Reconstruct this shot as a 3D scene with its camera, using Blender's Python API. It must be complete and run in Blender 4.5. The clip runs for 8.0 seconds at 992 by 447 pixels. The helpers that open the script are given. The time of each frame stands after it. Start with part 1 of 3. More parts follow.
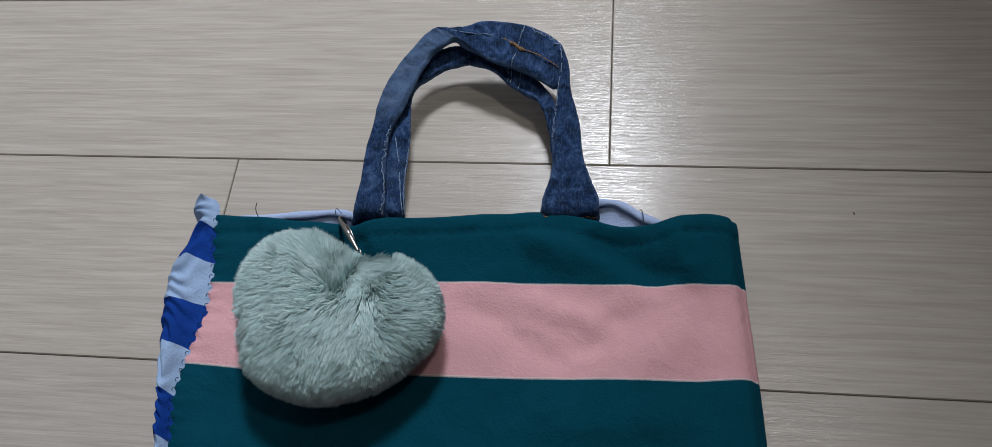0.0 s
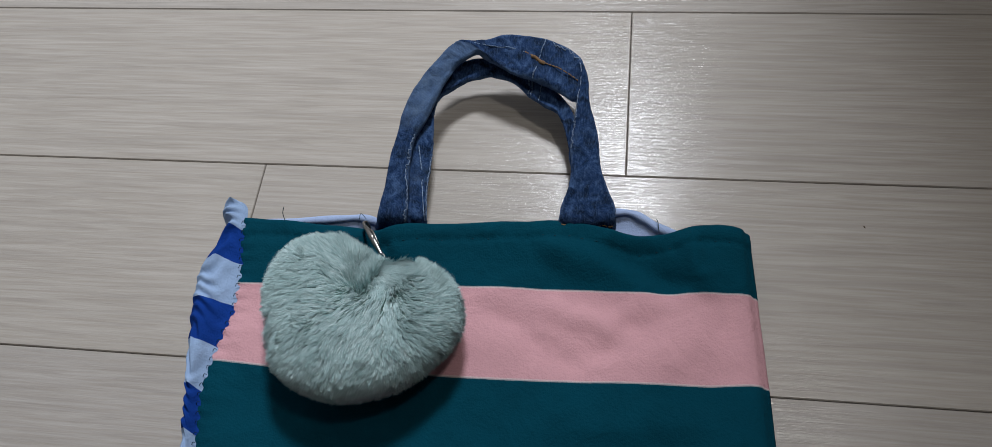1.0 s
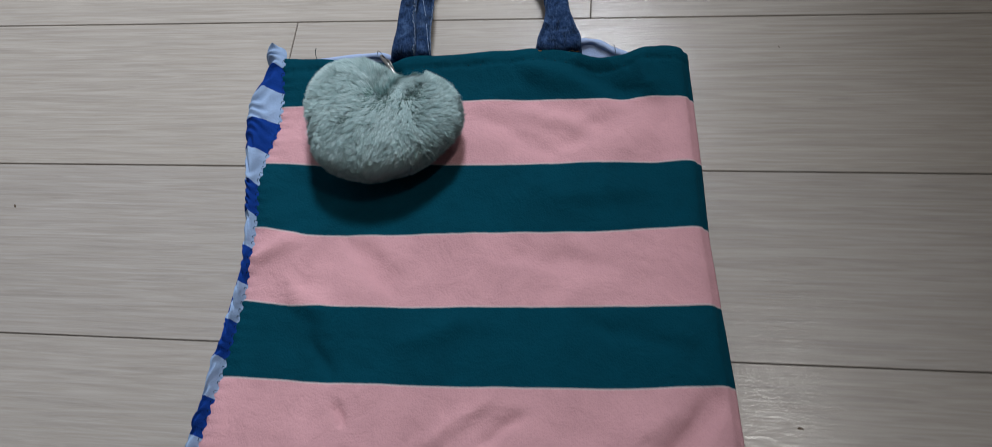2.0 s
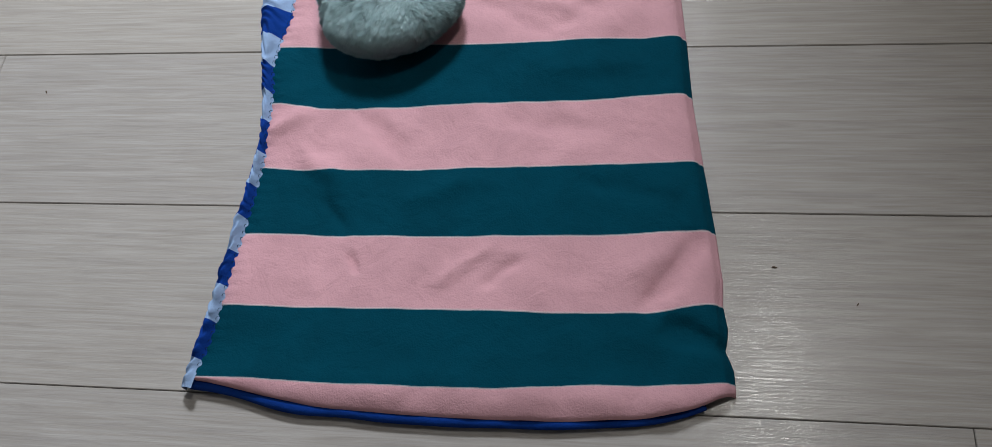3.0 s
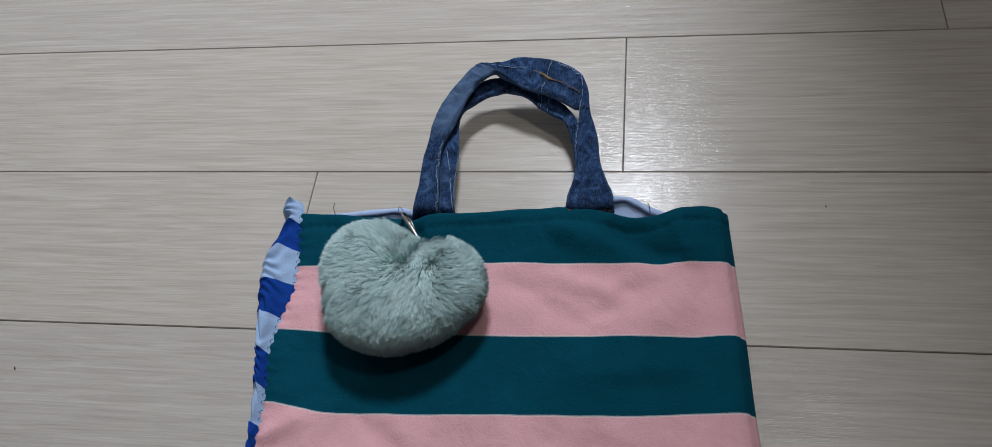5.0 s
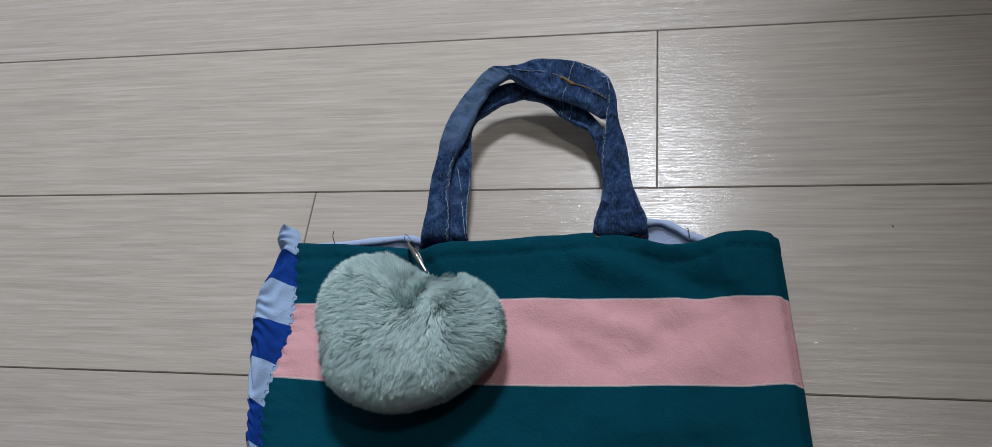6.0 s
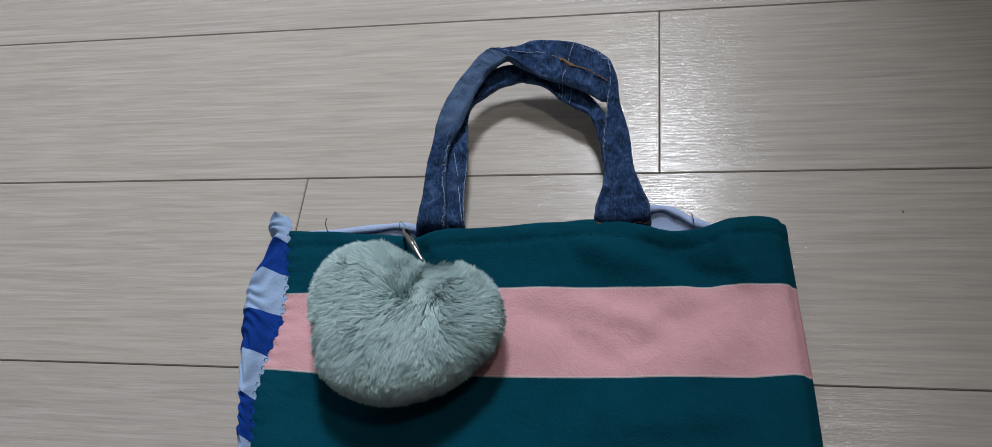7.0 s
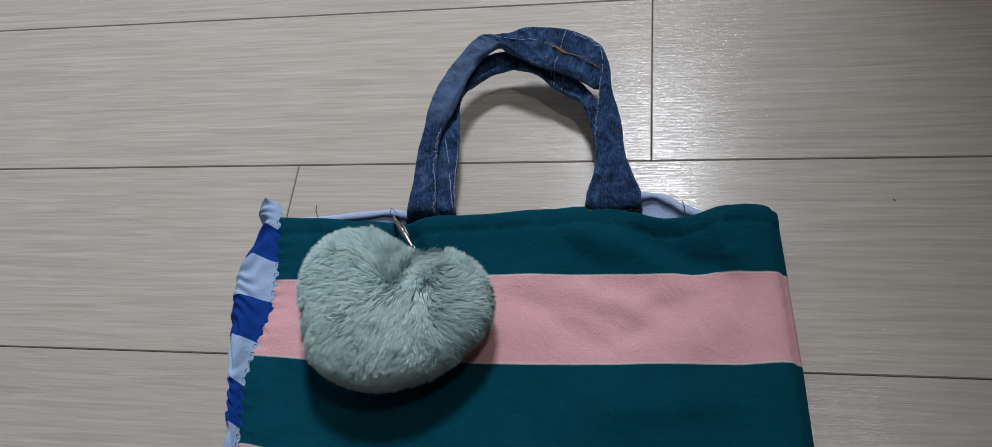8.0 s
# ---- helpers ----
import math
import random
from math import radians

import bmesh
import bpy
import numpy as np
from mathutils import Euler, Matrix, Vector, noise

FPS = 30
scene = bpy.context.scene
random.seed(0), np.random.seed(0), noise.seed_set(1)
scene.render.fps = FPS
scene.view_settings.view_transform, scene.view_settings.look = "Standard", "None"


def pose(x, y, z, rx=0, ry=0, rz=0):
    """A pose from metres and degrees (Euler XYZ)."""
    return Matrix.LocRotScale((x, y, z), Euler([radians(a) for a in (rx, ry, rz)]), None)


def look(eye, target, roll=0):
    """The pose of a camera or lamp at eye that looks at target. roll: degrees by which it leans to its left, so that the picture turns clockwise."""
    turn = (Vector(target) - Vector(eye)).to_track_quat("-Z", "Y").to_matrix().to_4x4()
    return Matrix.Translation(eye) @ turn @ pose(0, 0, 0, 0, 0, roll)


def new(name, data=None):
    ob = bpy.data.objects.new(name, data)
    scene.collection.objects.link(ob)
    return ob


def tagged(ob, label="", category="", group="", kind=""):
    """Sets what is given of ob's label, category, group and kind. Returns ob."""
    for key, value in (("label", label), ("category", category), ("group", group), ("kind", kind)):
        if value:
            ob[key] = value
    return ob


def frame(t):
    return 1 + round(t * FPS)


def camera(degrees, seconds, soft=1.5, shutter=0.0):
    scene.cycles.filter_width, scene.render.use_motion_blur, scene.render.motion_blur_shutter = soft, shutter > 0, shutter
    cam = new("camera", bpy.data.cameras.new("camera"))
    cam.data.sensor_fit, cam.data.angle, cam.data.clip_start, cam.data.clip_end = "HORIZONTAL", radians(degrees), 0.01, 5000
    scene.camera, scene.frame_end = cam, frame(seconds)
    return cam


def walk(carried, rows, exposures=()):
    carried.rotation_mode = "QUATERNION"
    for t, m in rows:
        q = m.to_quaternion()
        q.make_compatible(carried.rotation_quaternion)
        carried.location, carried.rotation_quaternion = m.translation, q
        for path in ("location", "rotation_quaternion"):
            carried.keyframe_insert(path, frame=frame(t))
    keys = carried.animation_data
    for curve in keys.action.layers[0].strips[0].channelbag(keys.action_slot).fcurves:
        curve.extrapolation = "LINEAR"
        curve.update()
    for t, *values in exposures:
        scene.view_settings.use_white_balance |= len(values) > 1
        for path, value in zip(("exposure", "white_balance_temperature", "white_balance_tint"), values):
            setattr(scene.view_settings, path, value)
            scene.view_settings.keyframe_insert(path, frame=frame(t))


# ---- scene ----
cam = camera(60.9, 8.0, soft=0.5, shutter=0.1)
PATH = [
    (0, (0.084, 0.025, 0.53), (-0.172, 0.961, -1.218), -11.9),
    (0.5, (0.078, 0.019, 0.539), (-0.183, 0.946, -1.213), -11.5),
    (1, (0.08, 0.013, 0.545), (-0.201, 0.971, -1.188), -11.8),
    (1.5, (0.08, -0.027, 0.575), (-0.236, 0.893, -1.172), -13.3),
    (2, (0.11, -0.175, 0.619), (-0.163, 0.728, -1.145), -13.8),
    (2.2, (0.119, -0.23, 0.621), (-0.14, 0.692, -1.135), -13.5),
    (3.3, (0.121, -0.282, 0.637), (-0.179, 0.55, -1.157), -16.8),
    (3.5, (0.116, -0.235, 0.66), (-0.239, 0.655, -1.095), -18.4),
    (3.7, (0.115, -0.183, 0.674), (-0.289, 0.805, -0.991), -18.1),
    (3.9, (0.11, -0.144, 0.665), (-0.318, 0.911, -0.979), -17.6),
    (4, (0.103, -0.128, 0.663), (-0.305, 0.928, -0.985), -16.6),
    (4.5, (0.108, -0.108, 0.639), (-0.255, 0.96, -1.013), -14.6),
    (5, (0.104, -0.09, 0.612), (-0.239, 0.976, -1.045), -14.3),
    (5.2, (0.121, -0.051, 0.603), (-0.296, 0.994, -1.051), -17.7),
    (6.5, (0.083, -0.001, 0.554), (-0.311, 0.977, -1.145), -19.6),
    (7, (0.089, 0.003, 0.551), (-0.301, 0.972, -1.154), -19.2),
    (7.5, (0.085, 0.001, 0.555), (-0.286, 0.95, -1.165), -18.7),
    (8, (0.094, 0.0, 0.546), (-0.292, 0.957, -1.167), -19.0),
]
EXPOSURES = [(0.0, 0.0, 6500, 10), (1.4, 0.0, 6500, 10), (2.0, 0.12, 6420, 10), (3.4, 0.33, 6300, 8), (3.8, 0.24, 6300, 8), (4.2, 0.16, 6300, 8), (5.0, 0.08, 6400, 9), (6.5, 0.02, 6500, 10), (8.0, 0.0, 6500, 10)]
walk(cam, [(t, look(eye, target, roll)) for t, eye, target, roll in PATH], EXPOSURES)

# ---- light: ceiling lamps of a closed room ----
world = bpy.data.worlds.new("room_air")
scene.world = world
world.use_nodes = True
world.node_tree.nodes["Background"].inputs[0].default_value = (0.9, 0.95, 1.0, 1)
world.node_tree.nodes["Background"].inputs[1].default_value = 0.015

CEILING = 2.35


def ceiling_lamp(name, x, y, size, watts, colour):
    data = bpy.data.lights.new(name, "AREA")
    data.shape, data.size, data.energy, data.color = "SQUARE", size, watts, colour
    ob = new(name, data)
    ob.matrix_world = pose(x, y, CEILING - 0.06)
    return ob


ceiling_lamp("ceiling_lamp", 0.11, 1.76, 0.42, 68, (0.93, 0.98, 1.07))
ceiling_lamp("ceiling_lamp", 0.64, 0.50, 0.16, 7.5, (1.0, 0.97, 0.92))


# ---- materials ----
class Nodes:
    """A short hand for building a node material."""

    def __init__(self, name):
        self.mat = bpy.data.materials.new(name)
        self.mat.use_nodes = True
        self.tree = self.mat.node_tree
        self.bsdf = self.tree.nodes["Principled BSDF"]

    def add(self, kind, **values):
        n = self.tree.nodes.new(kind)
        for k, v in values.items():
            setattr(n, k, v)
        return n

    def link(self, a, b):
        self.tree.links.new(a, b)

    def coords(self, scale, out="Object", shift=None, turn=0.0):
        c = self.add("ShaderNodeTexCoord")
        m = self.add("ShaderNodeMapping")
        m.inputs["Scale"].default_value = scale
        m.inputs["Rotation"].default_value = (0, 0, turn)
        src = c.outputs[out]
        if shift is not None:
            s = self.add("ShaderNodeVectorMath", operation="ADD")
            self.link(src, s.inputs[0])
            self.link(shift, s.inputs[1])
            src = s.outputs[0]
        self.link(src, m.inputs["Vector"])
        return m.outputs["Vector"]

    def noise(self, vec, scale=1.0, detail=3.0, rough=0.55, warp=0.0):
        n = self.add("ShaderNodeTexNoise")
        n.inputs["Scale"].default_value = scale
        n.inputs["Detail"].default_value = detail
        n.inputs["Roughness"].default_value = rough
        n.inputs["Distortion"].default_value = warp
        self.link(vec, n.inputs["Vector"])
        return n.outputs[0]

    def ramp(self, fac, stops):
        r = self.add("ShaderNodeValToRGB")
        e = r.color_ramp.elements
        while len(e) < len(stops):
            e.new(0.5)
        for el, (p, c) in zip(e, stops):
            el.position, el.color = p, (*c, 1) if len(c) == 3 else c
        self.link(fac, r.inputs[0])
        return r.outputs[0]

    def mix(self, fac, a, b, blend="MIX"):
        m = self.add("ShaderNodeMix", data_type="RGBA", blend_type=blend)
        for sock, v in ((m.inputs[0], fac), (m.inputs[6], a), (m.inputs[7], b)):
            if isinstance(v, (int, float)):
                sock.default_value = v
            elif isinstance(v, tuple):
                sock.default_value = (*v, 1)
            else:
                self.link(v, sock)
        return m.outputs[2]

    def calc(self, op, a, b=0.0):
        m = self.add("ShaderNodeMath", operation=op)
        for sock, v in ((m.inputs[0], a), (m.inputs[1], b)):
            if isinstance(v, (int, float)):
                sock.default_value = v
            else:
                self.link(v, sock)
        return m.outputs[0]

    def bump(self, height, strength, distance, before=None):
        b = self.add("ShaderNodeBump")
        b.inputs["Strength"].default_value = strength
        b.inputs["Distance"].default_value = distance
        self.link(height, b.inputs["Height"])
        if before is not None:
            self.link(before, b.inputs["Normal"])
        return b.outputs[0]

    def done(self, colour, rough=0.8, metal=0.0, normal=None, sheen=0.0, spec=0.5):
        for key, v in (("Base Color", colour), ("Roughness", rough), ("Metallic", metal)):
            if isinstance(v, (int, float)):
                self.bsdf.inputs[key].default_value = v
            elif isinstance(v, tuple):
                self.bsdf.inputs[key].default_value = (*v, 1)
            else:
                self.link(v, self.bsdf.inputs[key])
        self.bsdf.inputs["Sheen Weight"].default_value = sheen
        self.bsdf.inputs["Sheen Roughness"].default_value = 0.5
        self.bsdf.inputs["Specular IOR Level"].default_value = spec
        if normal is not None:
            self.link(normal, self.bsdf.inputs["Normal"])
        return self.mat


def plank_material():
    n = Nodes("pale_oak_laminate")
    info = n.add("ShaderNodeObjectInfo")
    off = n.add("ShaderNodeVectorMath", operation="SCALE")
    off.inputs[0].default_value = (7.3, 3.1, 0.0)
    n.link(info.outputs["Random"], off.inputs["Scale"])
    sh = off.outputs[0]
    streak = n.noise(n.coords((8.5, 205, 1), shift=sh), 1.0, 5, 0.62, 1.1)
    broad = n.noise(n.coords((0.9, 13, 1), shift=sh), 1.0, 3, 0.5, 0.6)
    fine = n.noise(n.coords((14, 420, 1), shift=sh), 1.0, 2, 0.6)
    pale, dark = (0.51, 0.478, 0.440), (0.355, 0.328, 0.298)
    col = n.ramp(streak, [(0.30, dark), (0.52, (0.447, 0.414, 0.375)), (0.72, pale)])
    col = n.mix(n.calc("MULTIPLY", broad, 0.28), col, (0.40, 0.378, 0.352))
    tint = n.ramp(info.outputs["Random"], [(0.0, (0.93, 0.93, 0.94)), (1.0, (1.0, 0.99, 0.97))])
    col = n.mix(1.0, col, tint, "MULTIPLY")
    col = n.mix(n.calc("MULTIPLY", n.ramp(fine, [(0.35, (0, 0, 0)), (0.75, (1, 1, 1))]), 0.34), col, (0.27, 0.23, 0.18))
    ridge = n.noise(n.coords((42, 640, 1), shift=sh), 1.0, 3, 0.65, 0.9)
    wave = n.noise(n.coords((5, 45, 1), shift=sh), 1.0, 2, 0.5)
    b = n.bump(wave, 0.2, 0.0006)
    b = n.bump(ridge, 0.60, 0.0003, b)
    rough = n.ramp(ridge, [(0.3, (0.11, 0.11, 0.11)), (0.7, (0.19, 0.19, 0.19))])
    return n.done(col, rough, 0.0, b, spec=0.19)


def cloth_material(name, colour, spread=0.10, weave=1500, edge=None, sheen=0.0, fuzz=0.9):
    """Cotton knit: a fine weave, soft pilling and faint fading."""
    n = Nodes(name)
    v = n.coords((1, 1, 1))
    fade = n.noise(v, 22, 4, 0.6, 0.5)
    speck = n.noise(v, 420, 3, 0.65)
    low = tuple(c * (1 - 1.4 * spread) for c in colour)
    high = tuple(min(1, c * (1 + spread)) for c in colour)
    col = n.ramp(fade, [(0.3, low), (0.7, high)])
    col = n.mix(n.calc("MULTIPLY", speck, 0.34), col, tuple(min(1, c * 1.35 + 0.002) for c in colour))
    if edge is not None:
        uv = n.add("ShaderNodeTexCoord").outputs["UV"]
        sep = n.add("ShaderNodeSeparateXYZ")
        n.link(uv, sep.inputs[0])
        rag = n.calc("MULTIPLY", n.noise(v, 900, 2), 0.0007)
        dist = n.calc("ADD", sep.outputs[1], rag)
        line = n.calc("LESS_THAN", dist, 0.0011)
        col = n.mix(n.calc("MULTIPLY", line, 0.55), col, edge)
    threads = n.add("ShaderNodeTexWave", wave_type="BANDS", bands_direction="X")
    threads.inputs["Scale"].default_value = weave / 6.28
    threads.inputs["Distortion"].default_value = 1.5
    n.link(v, threads.inputs["Vector"])
    b = n.bump(threads.outputs[1], 0.12, 0.0002)
    b = n.bump(n.noise(v, 38, 3, 0.55, 0.8), 0.30, 0.006, b)
    b = n.bump(n.noise(v, 650, 3, 0.6), fuzz, 0.0006, b)
    return n.done(col, 0.92, 0.0, b, sheen, 0.05)


def denim_material():
    """Indigo twill; its UV carries how faded the strap is along its length and how near its folded edge lies."""
    n = Nodes("worn_denim")
    v = n.coords((1, 1, 1))
    sep = n.add("ShaderNodeSeparateXYZ")
    n.link(n.add("ShaderNodeTexCoord").outputs["UV"], sep.inputs[0])
    dark, mid, pale, grey = (0.0030, 0.010, 0.026), (0.009, 0.029, 0.086), (0.085, 0.15, 0.28), (0.10, 0.155, 0.25)
    blotch = n.noise(v, 85, 5, 0.66, 0.7)
    col = n.ramp(blotch, [(0.34, dark), (0.52, mid), (0.72, (0.048, 0.095, 0.200))])
    faded = n.ramp(n.noise(v, 120, 4, 0.6, 0.4), [(0.3, (0.050, 0.090, 0.17)), (0.7, grey)])
    patchy = n.calc("MULTIPLY", n.calc("SUBTRACT", n.noise(v, 60, 3, 0.6), 0.5), 0.5)
    much = n.ramp(n.calc("ADD", sep.outputs[0], patchy), [(0.25, (0, 0, 0)), (0.75, (0.70, 0.70, 0.70))])
    col = n.mix(much, col, faded)
    fleck = n.noise(n.coords((900, 240, 500), turn=0.6), 1.0, 2, 0.6)
    col = n.mix(n.calc("MULTIPLY", n.ramp(fleck, [(0.46, (0, 0, 0)), (0.72, (1, 1, 1))]), 0.32), col, pale)
    worn = n.calc("ADD", sep.outputs[1], n.calc("MULTIPLY", n.calc("SUBTRACT", n.noise(v, 210, 3, 0.7), 0.5), 0.55))
    col = n.mix(n.ramp(worn, [(0.86, (0, 0, 0)), (1.06, (0.6, 0.6, 0.6))]), col, pale)
    twill = n.add("ShaderNodeTexWave", wave_type="BANDS", bands_direction="DIAGONAL")
    twill.inputs["Scale"].default_value = 260
    twill.inputs["Distortion"].default_value = 2
    n.link(v, twill.inputs["Vector"])
    b = n.bump(twill.outputs[1], 0.3, 0.0003)
    b = n.bump(n.noise(v, 75, 3, 0.6, 0.6), 0.8, 0.0035, b)
    b = n.bump(n.noise(v, 260, 4, 0.72), 0.9, 0.0012, b)
    return n.done(col, 0.9, 0.0, b, 0.0, 0.15)


def plain_material(name, colour, rough=0.6, metal=0.0, grain=200, spread=0.12, bump=0.1, spec=0.5):
    n = Nodes(name)
    v = n.coords((1, 1, 1))
    k = n.noise(v, grain, 3)
    col = n.ramp(k, [(0.3, tuple(c * (1 - spread) for c in colour)), (0.7, tuple(min(1, c * (1 + spread)) for c in colour))])
    return n.done(col, rough, metal, n.bump(k, bump, 0.0004), spec=spec)


def fur_material():
    n = Nodes("sage_plush_fur")
    geo = n.add("ShaderNodeNewGeometry")
    v = n.coords((1, 1, 1))
    patch = n.noise(v, 45, 3, 0.6)
    col = n.ramp(geo.outputs["Random Per Island"], [(0.0, (0.27, 0.42, 0.425)), (0.6, (0.46, 0.62, 0.62)), (1.0, (0.70, 0.82, 0.815))])
    col = n.mix(n.ramp(patch, [(0.35, (0.5, 0.5, 0.5)), (0.65, (0, 0, 0))]), col, (0.30, 0.45, 0.45))
    mat = n.done(col, 0.55, 0.0, None, 0.3, 0.3)
    return mat


PLANK = plank_material()
TEAL = cloth_material("teal_cotton_knit", (0.0007, 0.0445, 0.0705), 0.10, edge=(0.55, 0.52, 0.52))
PINK = cloth_material("pink_cotton_knit", (0.575, 0.318, 0.345), 0.08, edge=(0.62, 0.55, 0.55))
ROYAL = cloth_material("royal_blue_cotton", (0.006, 0.037, 0.215), 0.14)
SKY = cloth_material("pale_blue_cotton", (0.265, 0.37, 0.545), 0.09)
LINING = cloth_material("pale_blue_twill_lining", (0.33, 0.42, 0.62), 0.10)
PALE_THREAD = plain_material("pale_frayed_thread", (0.17, 0.23, 0.33), 0.9, grain=500, spread=0.6, spec=0.2)
WORN_SEAM = plain_material("worn_denim_seam", (0.17, 0.24, 0.35), 0.9, grain=700, spread=0.5, bump=0.4, spec=0.15)
TAN_THREAD = plain_material("tan_thread", (0.20, 0.125, 0.065), 0.8, spec=0.2)
DARK_THREAD = plain_material("dark_teal_thread", (0.006, 0.028, 0.040), 0.8, spec=0.2)
FUR = fur_material()
FUR_SKIN = plain_material("plush_backing", (0.16, 0.27, 0.25), 0.95, spec=0.1)
STEEL = plain_material("worn_nickel", (0.27, 0.26, 0.245), 0.28, 1.0, 900, 0.2, 0.15)
WALL = plain_material("off_white_wallpaper", (0.42, 0.42, 0.42), 0.9, grain=90, spread=0.03, spec=0.2)
# Brown of the added shading wall, picked to warm its bounce.
SHADE_WALL = plain_material("brown_shade_wall", (0.15, 0.105, 0.07), 0.7, grain=30, spread=0.2, spec=0.2)
# Dark colour invented for the unseen east wall, so little light bounces back.
DARK_WALL = plain_material("dark_low_bounce_wall", (0.055, 0.042, 0.034), 0.7, grain=30, spread=0.2, spec=0.2)
CEIL = plain_material("white_ceiling_paper", (0.66, 0.66, 0.65), 0.95, grain=90, spread=0.03, spec=0.2)
JOINT = plain_material("dark_joint_board", (0.07, 0.058, 0.045), 0.9)
CORD_WHITE = plain_material("white_cable_sheath", (0.74, 0.76, 0.79), 0.32, grain=40, spread=0.03, bump=0.03)
CORD_BLACK = plain_material("black_cable_sheath", (0.012, 0.013, 0.015), 0.35, grain=40, bump=0.03)
INK = plain_material("dark_ink", (0.05, 0.05, 0.06), 0.6)
CRUMB = plain_material("brown_crumb", (0.10, 0.065, 0.04), 0.9)


# ---- helpers for meshes ----
def thing(name, label, category, place=(0, 0, 0), kind="", group=""):
    ob = new(name)
    ob.location = place
    ob.empty_display_size = 0.02
    return tagged(ob, label, category, group, kind)


def mesh_part(name, verts, faces, material, parent=None, label="", uvs=None, smooth=True, kind=""):
    me = bpy.data.meshes.new(name)
    me.from_pydata([tuple(v) for v in verts], [], faces)
    if uvs is not None:
        layer = me.uv_layers.new(name="UVMap")
        idx = np.empty(len(me.loops), dtype=np.int32)
        me.loops.foreach_get("vertex_index", idx)
        layer.data.foreach_set("uv", np.asarray(uvs, dtype=np.float32)[idx].ravel())
    me.polygons.foreach_set("use_smooth", [smooth] * len(me.polygons))
    me.materials.append(material)
    me.update()
    ob = new(name, me)
    if parent is not None:
        ob.parent = parent
    return tagged(ob, label, kind=kind)


def part(name, bm, material, parent=None, label="", smooth=True):
    me = bpy.data.meshes.new(name)
    bm.to_mesh(me)
    bm.free()
    me.polygons.foreach_set("use_smooth", [smooth] * len(me.polygons))
    me.materials.append(material)
    ob = new(name, me)
    if parent is not None:
        ob.parent = parent
    return tagged(ob, label)


def grid_faces(rows, cols, wrap=False):
    out = []
    for i in range(rows - 1):
        for j in range(cols if wrap else cols - 1):
            k = (j + 1) % cols
            out.append((i * cols + j, i * cols + k, (i + 1) * cols + k, (i + 1) * cols + j))
    return out


def smooth_line(points, n):
    """Catmull-Rom through rows of numbers, n samples."""
    p = np.asarray(points, dtype=float)
    q = np.vstack([2 * p[0] - p[1], p, 2 * p[-1] - p[-2]])
    out = []
    for s in np.linspace(0, len(p) - 1, n):
        i = min(int(s), len(p) - 2)
        f = s - i
        a, b, c, d = q[i:i + 4]
        out.append(0.5 * (2 * b + (c - a) * f + (2 * a - 5 * b + 4 * c - d) * f * f + (3 * b - a - 3 * c + d) * f ** 3))
    return np.array(out)


def tube(points, radius, n=40, sides=10, taper=None, squash=1.0):
    """Vertices and faces of a closed round tube along a smooth line."""
    line = smooth_line(points, n)
    tang = np.gradient(line, axis=0)
    tang /= np.linalg.norm(tang, axis=1)[:, None]
    verts = []
    for i, (c, t) in enumerate(zip(line, tang)):
        side = np.cross(t, (0, 0, 1.0))
        side = side / max(np.linalg.norm(side), 1e-6) if np.linalg.norm(side) > 1e-3 else np.array((1.0, 0, 0))
        up = np.cross(side, t)
        r = radius * (taper(i / (n - 1)) if taper else 1)
        for a in range(sides):
            w = 2 * math.pi * a / sides
            verts.append(c + side * r * math.cos(w) + up * r * squash * math.sin(w))
    faces = grid_faces(n, sides, True)
    faces += [tuple(reversed(range(sides))), tuple(range((n - 1) * sides, n * sides))]
    return verts, faces


def fuzz(x, y, z=0.0, scale=1.0):
    return noise.noise(Vector((x * scale, y * scale, z)))


# ---- the room ----
ROW, LENGTH, Y0, X0 = 0.165, 1.43, 0.36, 0.086
XA, XB, YA, YB = -1.25, 0.85, -1.90, 2.85


def slab(name, lo, hi, material, label, category):
    bm = bmesh.new()
    bmesh.ops.create_cube(bm, size=1)
    for v in bm.verts:
        v.co = [(a + b) / 2 + c * (b - a) for a, b, c in zip(lo, hi, v.co)]
    return tagged(part(name, bm, material, None, "", False), label, category, kind="structure")


floor = slab("floor", (XA, YA, -0.06), (XB, YB, -0.0035), JOINT, "pale oak laminate plank floor with dark joints", "floor")
slab("ceiling", (XA - 0.1, YA - 0.1, CEILING), (XB + 0.1, YB + 0.1, CEILING + 0.1), CEIL, "plain white papered ceiling of the room", "ceiling")
slab("wall_north", (XA - 0.1, YB, -0.06), (XB + 0.1, YB + 0.1, CEILING), WALL, "plain off-white papered wall of the room", "wall")
slab("wall_south", (XA - 0.1, YA - 0.1, -0.06), (XB + 0.1, YA, CEILING), WALL, "plain off-white papered wall of the room", "wall")
slab("wall_west", (XA - 0.1, YA, -0.06), (XA, YB, CEILING), WALL, "plain off-white papered wall of the room", "wall")
# East side is out of view; its dark surface dims the right.
slab("wall_east", (XB, YA, -0.06), (XB + 0.1, YB, CEILING), DARK_WALL, "unseen closing wall, made dark to cut bounce light", "wall")
# Added unseen wall: hides part of the main lamp from the right side.
slab("unseen_shade_wall", (0.165, 1.00, -0.0030), (XB - 0.002, 1.12, CEILING - 0.002), SHADE_WALL, "unseen brown wall added to shade the right of the floor", "wall")

